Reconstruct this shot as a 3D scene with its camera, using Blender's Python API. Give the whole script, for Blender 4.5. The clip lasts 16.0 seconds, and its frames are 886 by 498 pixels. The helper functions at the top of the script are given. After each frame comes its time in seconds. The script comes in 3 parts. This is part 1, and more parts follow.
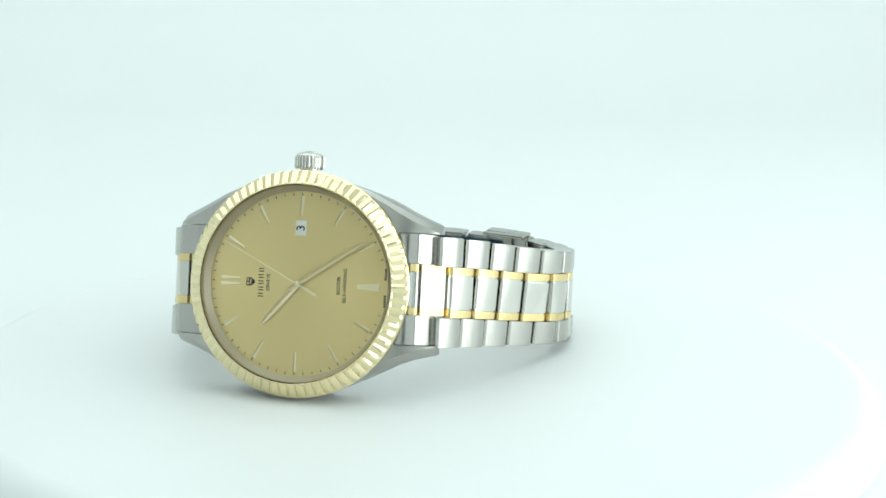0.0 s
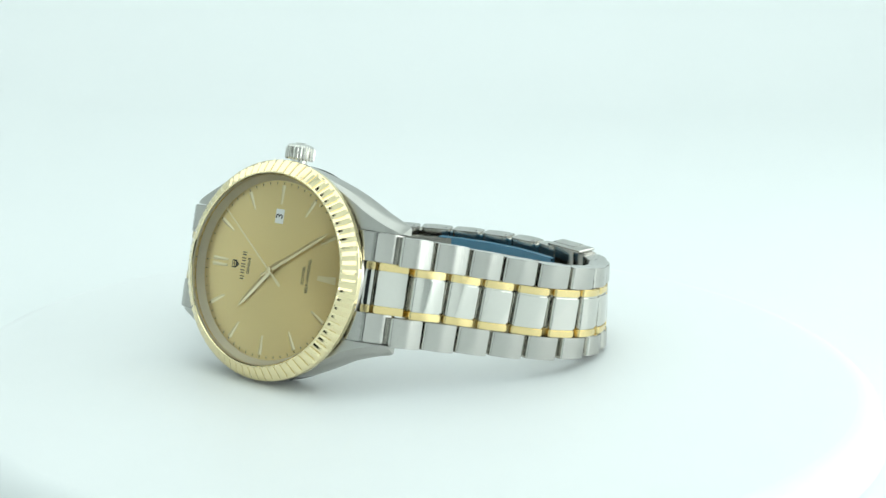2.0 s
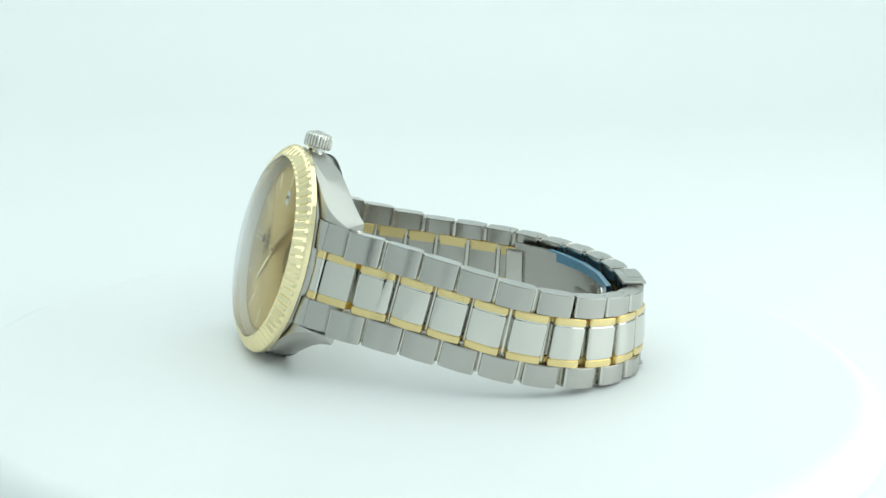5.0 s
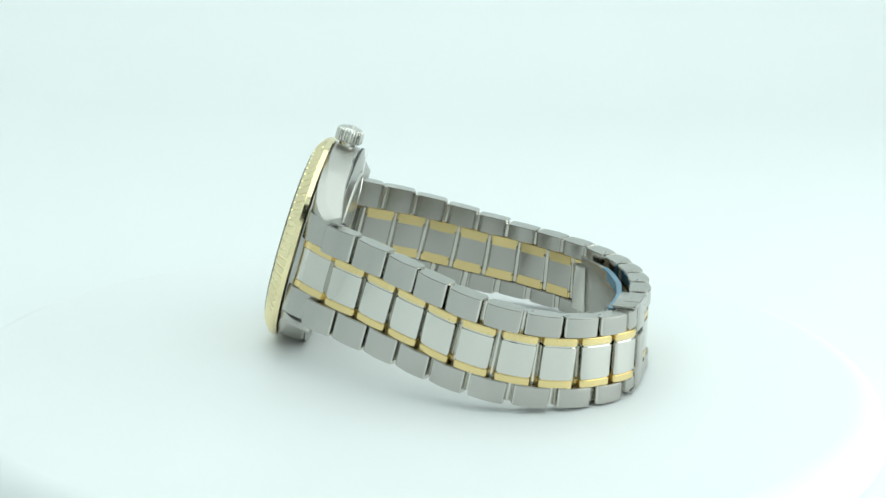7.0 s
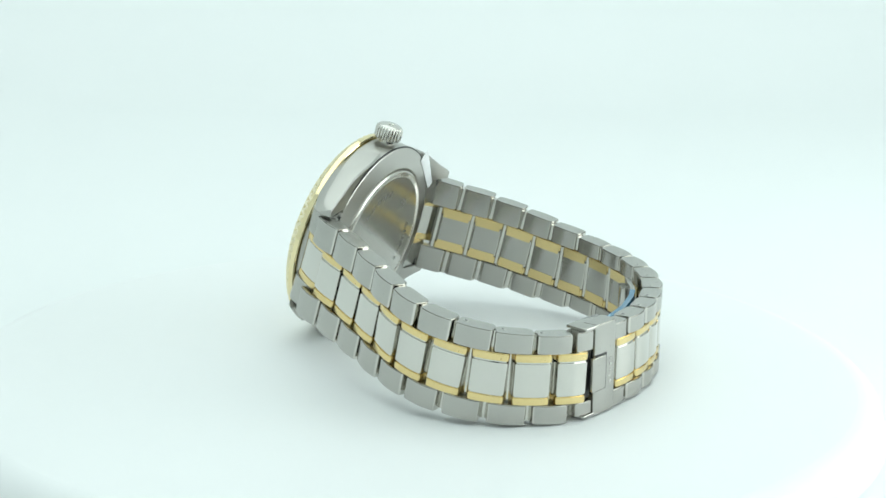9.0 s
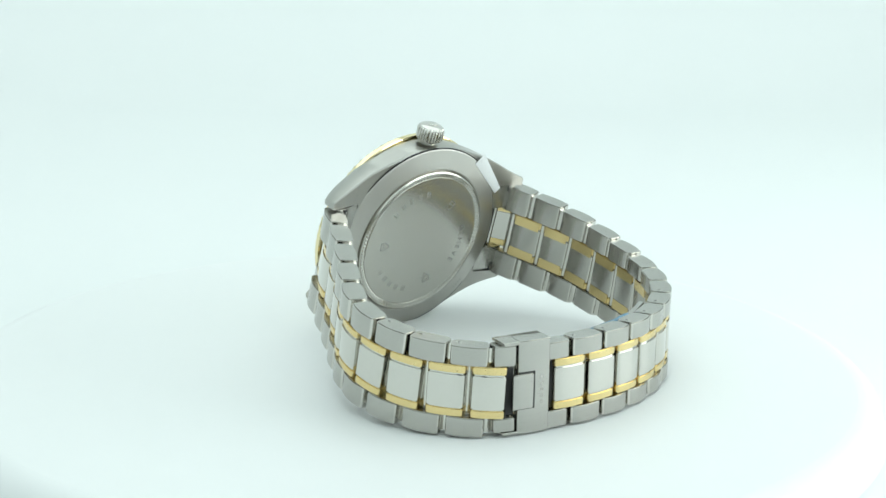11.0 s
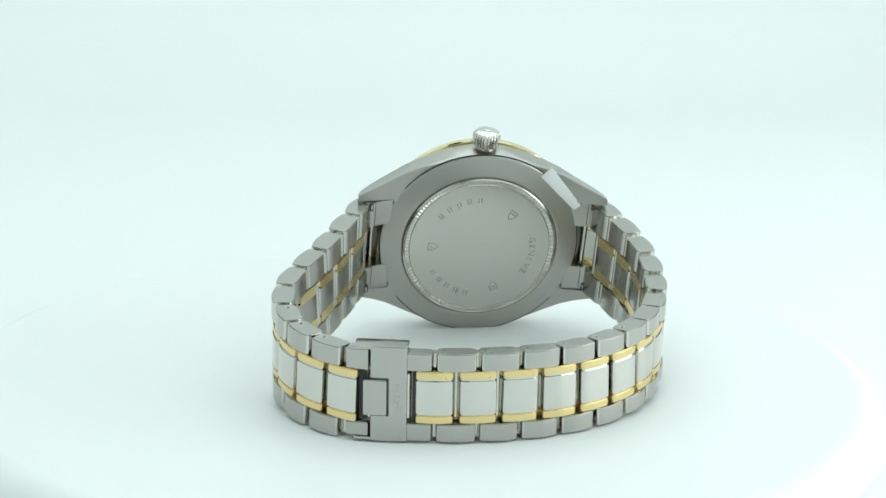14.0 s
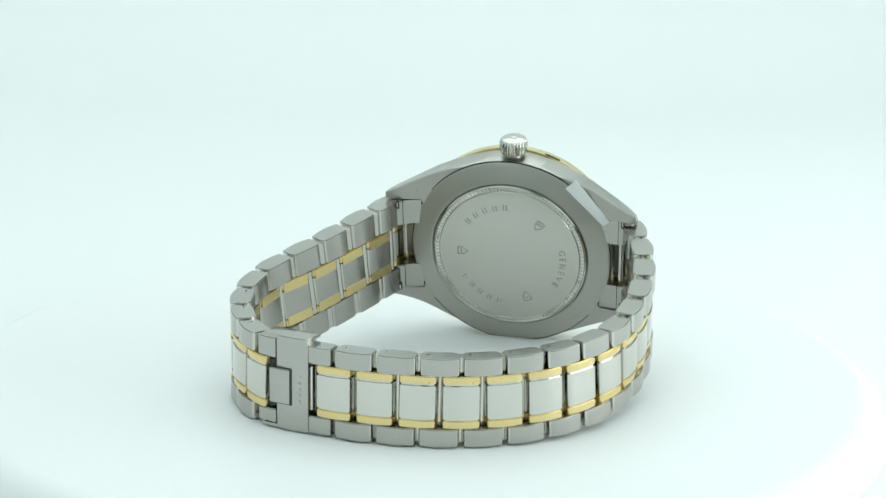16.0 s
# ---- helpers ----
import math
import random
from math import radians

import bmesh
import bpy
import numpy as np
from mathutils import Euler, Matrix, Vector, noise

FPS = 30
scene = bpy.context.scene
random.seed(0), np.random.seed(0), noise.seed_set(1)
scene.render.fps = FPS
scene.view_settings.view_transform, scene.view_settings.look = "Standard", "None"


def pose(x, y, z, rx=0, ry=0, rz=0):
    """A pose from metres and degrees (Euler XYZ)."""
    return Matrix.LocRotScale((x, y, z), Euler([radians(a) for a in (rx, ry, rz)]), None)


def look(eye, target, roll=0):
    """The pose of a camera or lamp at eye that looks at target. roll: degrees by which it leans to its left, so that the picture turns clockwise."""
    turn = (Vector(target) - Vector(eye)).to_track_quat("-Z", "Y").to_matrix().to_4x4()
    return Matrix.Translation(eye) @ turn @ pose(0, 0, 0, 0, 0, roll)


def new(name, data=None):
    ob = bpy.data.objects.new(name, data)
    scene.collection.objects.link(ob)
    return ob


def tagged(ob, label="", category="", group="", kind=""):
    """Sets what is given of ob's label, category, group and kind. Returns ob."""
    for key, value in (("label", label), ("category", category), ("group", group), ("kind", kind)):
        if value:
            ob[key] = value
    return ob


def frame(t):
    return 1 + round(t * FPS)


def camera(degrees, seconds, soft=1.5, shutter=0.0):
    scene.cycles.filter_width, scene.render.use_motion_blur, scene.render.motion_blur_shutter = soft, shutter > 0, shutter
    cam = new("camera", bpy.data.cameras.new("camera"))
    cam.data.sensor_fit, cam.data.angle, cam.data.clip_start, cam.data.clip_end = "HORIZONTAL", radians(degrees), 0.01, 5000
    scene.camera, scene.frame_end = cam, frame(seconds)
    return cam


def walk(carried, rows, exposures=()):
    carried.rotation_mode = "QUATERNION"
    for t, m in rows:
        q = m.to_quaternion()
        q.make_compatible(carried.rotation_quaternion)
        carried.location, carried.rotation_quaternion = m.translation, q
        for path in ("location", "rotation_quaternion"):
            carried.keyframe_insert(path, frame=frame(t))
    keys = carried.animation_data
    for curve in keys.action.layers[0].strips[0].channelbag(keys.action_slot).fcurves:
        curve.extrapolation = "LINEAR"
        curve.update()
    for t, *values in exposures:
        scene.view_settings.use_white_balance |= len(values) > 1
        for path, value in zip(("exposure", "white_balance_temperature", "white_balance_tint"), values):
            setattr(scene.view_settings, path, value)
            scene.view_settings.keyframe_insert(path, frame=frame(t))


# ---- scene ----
# The watch stands on a turntable that turns about the world's z axis; lengths of the watch are in millimetres until MM.
MM = 0.001
TURN = [(0, 0.0), (1, -11.2), (2, -22.5), (3, -33.95), (4, -45.45), (5, -57.1), (6, -68.8), (7, -80.4), (8, -91.85),
        (9, -103.15), (10, -114.4), (11, -125.55), (12, -136.7), (13, -147.75), (14, -158.8), (15, -169.95), (16, -181.2)]

# ---- camera ----
cam = camera(27.67, 16.0, soft=1.5)
EYE = pose(0, -0.332, 0.1081) @ pose(0, 0, 0, 0, 0, -0.99) @ pose(0, 0, 0, 90 - 14.42) @ pose(0, 0, 0, 0, 0, 0.94)
walk(cam, [(0, EYE), (16, EYE)], exposures=[(0, 0.0), (16, 0.0)])

# ---- light ----
world = bpy.data.worlds.new("room_light")
world.use_nodes = True
world.node_tree.nodes["Background"].inputs[0].default_value = (0.75, 0.95, 1.0, 1)
world.node_tree.nodes["Background"].inputs[1].default_value = 0.03
scene.world = world


def softbox(name, size_x, size_y, watts, eye, target, colour):
    lamp = bpy.data.lights.new(name, "AREA")
    lamp.shape, lamp.size, lamp.size_y, lamp.energy, lamp.color = "RECTANGLE", size_x, size_y, watts, colour
    ob = new(name, lamp)
    ob.matrix_basis = look(eye, target)
    return ob


softbox("softbox_top", 0.80, 0.76, 2.06, (0.0, 0.06, 0.545), (0, 0.06, 0), (0.88, 1.0, 0.995))
softbox("softbox_side", 0.36, 0.20, 0.66, (0.35, -0.06, 0.075), (0.10, -0.05, -0.01), (0.93, 1.0, 0.99))


# ---- materials ----
def material(name, colour, rough=0.4, metal=0.0, spec=0.5):
    m = bpy.data.materials.new(name)
    m.use_nodes = True
    s = m.node_tree.nodes["Principled BSDF"]
    s.inputs["Base Color"].default_value = (*colour, 1)
    s.inputs["Roughness"].default_value = rough
    s.inputs["Metallic"].default_value = metal
    s.inputs["Specular IOR Level"].default_value = spec
    return m


def worn(m, colour_a, colour_b, rough_a, rough_b, grain=(900, 900, 900), bump=0.0, fine=2.0):
    """Two scales of variation in colour and gloss, in object space, stretched by grain."""
    nt = m.node_tree
    s = nt.nodes["Principled BSDF"]
    co = nt.nodes.new("ShaderNodeTexCoord")
    mp = nt.nodes.new("ShaderNodeMapping")
    mp.inputs["Scale"].default_value = grain
    big, small = nt.nodes.new("ShaderNodeTexNoise"), nt.nodes.new("ShaderNodeTexNoise")
    big.inputs["Scale"].default_value, big.inputs["Detail"].default_value = 0.25, 2
    small.inputs["Scale"].default_value, small.inputs["Detail"].default_value = fine, 4
    mix = nt.nodes.new("ShaderNodeMath")
    mix.operation = "MULTIPLY_ADD"
    mix.inputs[1].default_value = 0.5
    half = nt.nodes.new("ShaderNodeMath")
    half.operation = "MULTIPLY"
    half.inputs[1].default_value = 0.5
    col, rg = nt.nodes.new("ShaderNodeMix"), nt.nodes.new("ShaderNodeMapRange")
    col.data_type = "RGBA"
    col.inputs["A"].default_value, col.inputs["B"].default_value = (*colour_a, 1), (*colour_b, 1)
    rg.inputs["From Min"].default_value, rg.inputs["From Max"].default_value = 0.3, 0.7
    rg.inputs["To Min"].default_value, rg.inputs["To Max"].default_value = rough_a, rough_b
    ln = nt.links.new
    ln(co.outputs["Object"], mp.inputs["Vector"])
    for nz in (big, small):
        ln(mp.outputs[0], nz.inputs["Vector"])
    ln(big.outputs[0], half.inputs[0])
    ln(small.outputs[0], mix.inputs[0])
    ln(half.outputs[0], mix.inputs[2])
    ln(mix.outputs[0], col.inputs["Factor"])
    ln(mix.outputs[0], rg.inputs["Value"])
    ln(col.outputs["Result"], s.inputs["Base Color"])
    ln(rg.outputs[0], s.inputs["Roughness"])
    if bump:
        bp = nt.nodes.new("ShaderNodeBump")
        bp.inputs["Strength"].default_value, bp.inputs["Distance"].default_value = bump, 0.00004
        ln(small.outputs[0], bp.inputs["Height"])
        ln(bp.outputs[0], s.inputs["Normal"])
    return m


STEEL_A, STEEL_B = (0.60, 0.585, 0.54), (0.66, 0.645, 0.60)
SATIN_A, SATIN_B = (0.44, 0.43, 0.40), (0.48, 0.47, 0.435)
GOLD_A, GOLD_B = (0.83, 0.71, 0.42), (0.88, 0.77, 0.49)
polished = worn(material("polished_steel", STEEL_A, 0.1, 1), STEEL_A, STEEL_B, 0.03, 0.06)
brushed = worn(material("brushed_steel", SATIN_A, 0.3, 1), SATIN_A, SATIN_B, 0.19, 0.25, (250, 6000, 6000), 0.006)
case_steel = worn(material("case_steel", SATIN_A, 0.3, 1), SATIN_A, SATIN_B, 0.27, 0.34, (300, 5000, 5000), 0.004)
satin_back = worn(material("satin_steel", SATIN_A, 0.3, 1), SATIN_A, SATIN_B, 0.30, 0.36, (200, 200, 200), 0.0)
link_gold = worn(material("satin_gold", GOLD_A, 0.2, 1), (0.74, 0.58, 0.27), (0.80, 0.64, 0.33), 0.20, 0.28)
gold = worn(material("polished_gold", GOLD_A, 0.12, 1), GOLD_A, GOLD_B, 0.06, 0.11)
flange = worn(material("flange_steel", STEEL_A, 0.4, 0.4), (0.78, 0.74, 0.60), (0.82, 0.78, 0.64), 0.36, 0.46)
back_steel = material("back_cover_steel", (0.56, 0.545, 0.50), 0.2, 1)
pin_steel = worn(material("pin_steel", STEEL_A, 0.12, 1), STEEL_A, STEEL_B, 0.10, 0.18)
dial_gold = worn(material("champagne_dial", (0.5, 0.38, 0.15), 0.4, 0.75), (0.74, 0.585, 0.28), (0.78, 0.625, 0.31), 0.38, 0.46, (4000, 4000, 4000), 0.03)
pale_gold = worn(material("pale_gold_hands", GOLD_A, 0.2, 1), (0.80, 0.71, 0.47), (0.84, 0.75, 0.51), 0.34, 0.44)
_t = satin_back.node_tree.nodes.new("ShaderNodeTangent")
_t.direction_type, _t.axis = "RADIAL", "Z"
satin_back.node_tree.links.new(_t.outputs[0], satin_back.node_tree.nodes["Principled BSDF"].inputs["Tangent"])
satin_back.node_tree.nodes["Principled BSDF"].inputs["Anisotropic"].default_value = 0.5
_t = dial_gold.node_tree.nodes.new("ShaderNodeTangent")
_t.direction_type, _t.axis = "RADIAL", "Z"
dial_gold.node_tree.links.new(_t.outputs[0], dial_gold.node_tree.nodes["Principled BSDF"].inputs["Tangent"])
dial_gold.node_tree.nodes["Principled BSDF"].inputs["Anisotropic"].default_value = 0.82
ink = material("black_print", (0.03, 0.028, 0.022), 0.5)
date_white = material("date_white", (0.88, 0.88, 0.86), 0.5)
cut_grey = worn(material("engraving", (0.34, 0.34, 0.33), 0.4, 1), (0.36, 0.355, 0.34), (0.41, 0.405, 0.39), 0.35, 0.5)
sticker_white = worn(material("sticker_film", (0.8, 0.82, 0.82), 0.35), (0.80, 0.82, 0.82), (0.86, 0.87, 0.87), 0.25, 0.4)
blue_film = worn(material("blue_film", (0.05, 0.30, 0.55), 0.25), (0.055, 0.18, 0.29), (0.10, 0.25, 0.37), 0.15, 0.3)
# black of the case-back joint, also painted shade inside gaps, slots and holes
black_gap = material("joint_and_recess_shade", (0.02, 0.02, 0.02), 0.5)
table_white = worn(material("turntable_white", (0.80, 0.82, 0.81), 0.45), (0.81, 0.83, 0.825), (0.85, 0.865, 0.86), 0.42, 0.55, (60, 60, 60), 0.02)
fabric = worn(material("tent_fabric", (0.82, 0.84, 0.84), 0.8), (0.81, 0.84, 0.835), (0.84, 0.86, 0.855), 0.7, 0.9, (30, 30, 30), 0.02)
room_grey = material("room_wall_paint", (0.45, 0.46, 0.46), 0.8)
glass = bpy.data.materials.new("sapphire_glass")
glass.use_nodes = True
glass.node_tree.nodes.clear()
_n = glass.node_tree.nodes
_clear, _shine, _fres, _mix, _o = (_n.new(k) for k in ("ShaderNodeBsdfTransparent", "ShaderNodeBsdfGlossy", "ShaderNodeFresnel", "ShaderNodeMixShader", "ShaderNodeOutputMaterial"))
_shine.inputs["Roughness"].default_value, _fres.inputs["IOR"].default_value = 0.02, 1.3
for _a, _b in ((_fres.outputs[0], _mix.inputs[0]), (_clear.outputs[0], _mix.inputs[1]), (_shine.outputs[0], _mix.inputs[2]), (_mix.outputs[0], _o.inputs[0])):
    glass.node_tree.links.new(_a, _b)


# ---- mesh helpers (all in millimetres) ----
def finish(name, bm, mat, smooth=35):
    bmesh.ops.recalc_face_normals(bm, faces=bm.faces[:])
    bm.transform(Matrix.Scale(MM, 4))
    for e in bm.edges:
        e.smooth = len(e.link_faces) == 2 and e.calc_face_angle(0) < radians(smooth)
    for f in bm.faces:
        f.smooth = True
    me = bpy.data.meshes.new(name)
    bm.to_mesh(me)
    bm.free()
    me.materials.append(mat)
    return me


def two_tone(name, bm, mat, ends, smooth=35):
    """A brushed link whose rounded ends are polished."""
    me = finish(name, bm, mat, smooth)
    me.materials.append(ends)
    for p in me.polygons:
        if abs(p.normal.x) > 0.4:
            p.material_index = 1
    return me


def dull_back(name, bm, mat, dull, axis, smooth=35):
    """A polished link that is left brushed on the side of the wrist."""
    me = finish(name, bm, mat, smooth)
    me.materials.append(dull)
    for p in me.polygons:
        if p.normal[axis] < -0.85:
            p.material_index = 1
    return me


def part(name, bm, mat, parent, label="", m=None, smooth=35):
    ob = new(name, bm if isinstance(bm, bpy.types.Mesh) else finish(name, bm, mat, smooth))
    ob.parent = parent
    if m is not None:
        ob.matrix_basis = m
    return tagged(ob, label)


def mm(m):
    """A pose in millimetres as one in metres."""
    m = m.copy()
    m.translation = m.translation * MM
    return m


def lathe(profile, steps=128, closed=False):
    """Spin (radius, height) points about z; closed joins last to first."""
    bm = bmesh.new()
    rings = []
    for r, z in profile:
        if r < 1e-6:
            rings.append([bm.verts.new((0, 0, z))])
        else:
            rings.append([bm.verts.new((r * math.cos(2 * math.pi * i / steps), r * math.sin(2 * math.pi * i / steps), z)) for i in range(steps)])
    pairs = list(zip(rings, rings[1:])) + ([(rings[-1], rings[0])] if closed else [])
    for a, b in pairs:
        for i in range(steps):
            j = (i + 1) % steps
            if len(a) == 1 and len(b) == 1:
                break
            if len(a) == 1:
                bm.faces.new((a[0], b[i], b[j]))
            elif len(b) == 1:
                bm.faces.new((a[i], a[j], b[0]))
            else:
                bm.faces.new((a[i], a[j], b[j], b[i]))
    return bm


def prism(outline, z0, z1, bevel=0.0, segments=2):
    """An outline in x, y raised from z0 to z1, its edges rounded."""
    bm = bmesh.new()
    low = [bm.verts.new((x, y, z0)) for x, y in outline]
    high = [bm.verts.new((x, y, z1)) for x, y in outline]
    bm.faces.new(low[::-1])
    bm.faces.new(high)
    for i in range(len(low)):
        j = (i + 1) % len(low)
        bm.faces.new((low[i], low[j], high[j], high[i]))
    if bevel:
        bmesh.ops.recalc_face_normals(bm, faces=bm.faces[:])
        edges = [e for e in bm.edges if e.calc_face_angle(0) > radians(30)]
        bmesh.ops.bevel(bm, geom=edges, offset=bevel, segments=segments, affect="EDGES", profile=0.5, clamp_overlap=True)
    return bm


def box(x0, x1, y0, y1, z0, z1, bevel=0.0, segments=2):
    return prism([(x0, y0), (x1, y0), (x1, y1), (x0, y1)], z0, z1, bevel, segments)


def words(name, text, size, mat, parent, x, y, z, turn=0.0, raised=0.03, flip=False, label=""):
    """Raised lettering in the built-in font, turned into a mesh."""
    cu = bpy.data.curves.new(name, "FONT")
    cu.body, cu.size, cu.extrude, cu.align_x, cu.align_y = text, size, raised, "CENTER", "CENTER"
    cu.offset = size * 0.012
    ob = bpy.data.objects.new(name, cu)
    me = bpy.data.meshes.new_from_object(ob)
    bpy.data.objects.remove(ob)
    me.transform(Matrix.Scale(MM, 4))
    me.materials.clear()
    me.materials.append(mat)
    ob = new(name, me)
    ob.parent = parent
    ob.matrix_basis = mm(pose(x, y, z, 0, 180 if flip else 0, 0) @ pose(0, 0, 0, 0, 0, turn))
    return tagged(ob, label)


# ---- the tent, the turntable ----
def tent():
    """A white fabric light tent: floor, back and ceiling are one coved sheet; sides and a front with an opening for the lens."""
    x0, x1, y0, y1, z0, z1, r = -420, 420, -345, 470, -7, 560, 150
    line = [(y0, z0)] + [(y1 - r + r * math.sin(a), z0 + r - r * math.cos(a)) for a in [math.pi / 2 * i / 14 for i in range(15)]] + [(y1, z1)]
    bm = bmesh.new()
    rows = [[bm.verts.new((x, y, z)) for y, z in line] for x in (x0, x1)]
    back = [[bm.verts.new((x, y + (4 if i else 0) * (i > 0), z - 4)) for i, (y, z) in enumerate(line)] for x in (x0, x1)]
    for s in (rows, back):
        for i in range(len(line) - 1):
            bm.faces.new((s[0][i], s[1][i], s[1][i + 1], s[0][i + 1]))
    tagged(new("backdrop", finish("backdrop", bm, fabric, 60)), "white seamless fabric backdrop sweeping from floor to wall", "backdrop", kind="structure")
    tagged(new("ceiling", finish("ceiling", box(x0, x1, y0, y1, z1, z1 + 4), fabric)), "white fabric top of the light tent", "ceiling", kind="structure")
    for nm, a, b in (("wall_west", x0 - 4, x0), ("wall_east", x1, x1 + 4)):
        tagged(new(nm, finish(nm, box(a, b, y0, y1, z0 - 4, z1 + 4), fabric)), "white fabric side wall of the light tent", "wall", kind="structure")
    bm = bmesh.new()
    ox0, ox1, oz0, oz1 = -30, 30, -5, 430
    for a, b, c, d in ((x0, ox0, z0, z1), (ox1, x1, z0, z1), (ox0, ox1, z0, oz0), (ox0, ox1, oz1, z1)):
        q = box(a, b, y0 - 4, y0, c, d)
        me = bpy.data.meshes.new("tmp")
        q.to_mesh(me)
        q.free()
        bm.from_mesh(me)
        bpy.data.meshes.remove(me)
    tagged(new("wall_south", finish("wall_south", bm, fabric)), "white fabric front of the light tent with a slit for the lens", "wall", kind="structure")


tent()

turntable = new("turntable")
tagged(turntable, "round white motorised turntable with a soft rounded rim", "turntable")
RIM = 89.5
edge = [(RIM - 5 + 5 * math.sin(a), -5 + 5 * math.cos(a)) for a in [math.pi / 2 * i / 8 for i in range(9)]]
part("disc", lathe([(0, 0), (30, 0), (60, 0), (RIM - 5, 0), (RIM - 5, -6.97), (0, -6.97)], 160), table_white, turntable)
part("rim", lathe(edge + [(RIM + 0.15, -6.2), (RIM + 0.6, -6.8), (RIM + 1.0, -6.97), (RIM - 5, -6.97)], 160, True), table_white, turntable, "soft rounded rim of the turntable")

# ---- the watch: x to three o'clock, y to twelve, z out of the dial, origin at the dial's centre ----
HUB = Vector((-20.6, -18.5, 20.65))
N3 = Vector((-0.24598, -0.93185, 0.26676)).normalized()
V3 = Vector((0.0368, 0.26604, 0.96326)).normalized()
U3 = N3.cross(V3).normalized()
V3 = U3.cross(N3).normalized()
CASE = Matrix(((V3.x, U3.x, N3.x, HUB.x), (V3.y, U3.y, N3.y, HUB.y), (V3.z, U3.z, N3.z, HUB.z), (0, 0, 0, 1)))
BASE = Vector((-8.0, 12.0, 0.0))
watch = new("wristwatch")
tagged(watch, "two-tone steel and gold wristwatch standing on its side", "wristwatch")
TO_WATCH = Matrix.Translation(-BASE)          # world at the start -> the watch's own space
HEAD = TO_WATCH @ CASE                        # the head's space -> the watch's own space


def head(name, bm, mat, label="", parent=None, m=None, smooth=35):
    """A part of the watch's head; sub-parts share their parent's space."""
    if parent:
        return part(name, bm, mat, parent, label, mm(m) if m else None, smooth)
    return part(name, bm, mat, watch, label, mm(HEAD @ m) if m else mm(HEAD), smooth)


def barrel():
    """The round middle of the case."""
    return lathe([(17.0, -0.75), (19.7, -0.72), (20.05, -0.95), (20.2, -1.6), (20.15, -5.0), (19.85, -5.8), (19.45, -6.1), (15.0, -6.1)], 128, True)


def lug(sx, sy):
    """One of the four arms swept out of the barrel towards twelve and six o'clock."""
    bm = bmesh.new()
    upper = ((5.0, 19.5), (7.0, 19.0), (9.0, 18.4), (12.5, 17.3), (15.5, 16.15), (18.0, 14.95), (20.5, 13.65), (22.8, 12.6), (24.3, 12.0), (24.9, 11.6))
    lower = ((5.0, 19.4), (7.0, 18.9), (9.0, 18.2), (12.5, 16.6), (15.5, 15.1), (18.0, 13.8), (20.5, 12.85), (22.8, 12.2), (24.3, 11.85), (24.9, 11.5))
    inside = ((2, -0.8, -6.1), (2, -0.8, -6.1), (2, -0.8, -6.1), (3, -0.85, -6.15), (5, -1.0, -6.3), (10.1, -1.4, -6.6), (10.1, -2.0, -7.0), (10.1, -3.0, -7.4), (10.1, -4.1, -7.7), (10.15, -5.0, -7.7))
    sweep = [a + b for a, b in zip(upper if sx > 0 else lower, inside)]
    rows = []
    for y, vo, vi, zt, zb in sweep:
        c, e = min(1.0, max(0.0, y - 8) / 10), max(0.0, 10 - y) / 5
        ring = [(vi, zb), (vo - 0.25 - 0.4 * e, zb), (vo, zb + 0.25 + 0.8 * e), (vo - 0.08 - 0.25 * c, zt - 0.35 - 1.5 * c), (vo - 0.2 - 0.45 * c, zt - 0.25 - 1.1 * c), (vo - 0.4 - 1.1 * c, zt), (vi, zt)]
        rows.append([bm.verts.new((sx * x, sy * y, z)) for x, z in ring])
    for p, q in zip(rows, rows[1:]):
        for i in range(7):
            j = (i + 1) % 7
            bm.faces.new((p[i], p[j], q[j], q[i]))
    bm.faces.new(rows[0])
    bm.faces.new(rows[-1])
    return bm


case = head("case", barrel(), case_steel, "brushed steel case with four curved lugs", smooth=28)
for sx in (-1, 1):
    for sy in (-1, 1):
        head("lug", lug(sx, sy), case_steel, parent=case, smooth=28)

FL = 72                                       # flutes round the bezel
bm = bmesh.new()
steps = FL * 4
rings = []
prof = [(17.7, 1.1, 0), (17.75, 2.35, 0), (17.95, 2.55, 0), (18.15, 2.55, 0.15), (18.4, 2.4, 0.8), (19.3, 1.8, 1), (20.15, 1.1, 1), (20.35, 0.8, 0.75), (20.5, 0.55, 0.25), (20.58, 0.38, 0),
        (20.6, 0.25, 0), (20.6, -0.55, 0), (20.35, -0.7, 0), (17.7, -0.7, 0)]
for r, z, w in prof:
    rings.append([])
    for i in range(steps):
        a = 2 * math.pi * i / steps
        d = -0.42 * w * (0.0, 0.42, 1.0, 0.42)[i % 4]
        rings[-1].append(bm.verts.new(((r + d * 0.55) * math.cos(a), (r + d * 0.55) * math.sin(a), z + d * 0.8)))
for a, b in zip(rings, rings[1:]):
    for i in range(steps):
        j = (i + 1) % steps
        bm.faces.new((a[i], a[j], b[j], b[i]))
head("bezel", bm, gold, "polished yellow gold fluted bezel", smooth=6)
head("crystal", lathe([(0, 3.0), (17.1, 2.9), (17.55, 2.6), (17.7, 2.2), (17.7, 1.6)], 96), glass, "clear flat sapphire crystal").visible_shadow = False
head("rehaut", lathe([(16.75, 0.02), (17.7, 1.3), (17.9, 1.3), (17.9, -0.6), (16.75, -0.6)], 128, True), flange, "pale grey inner flange ring")

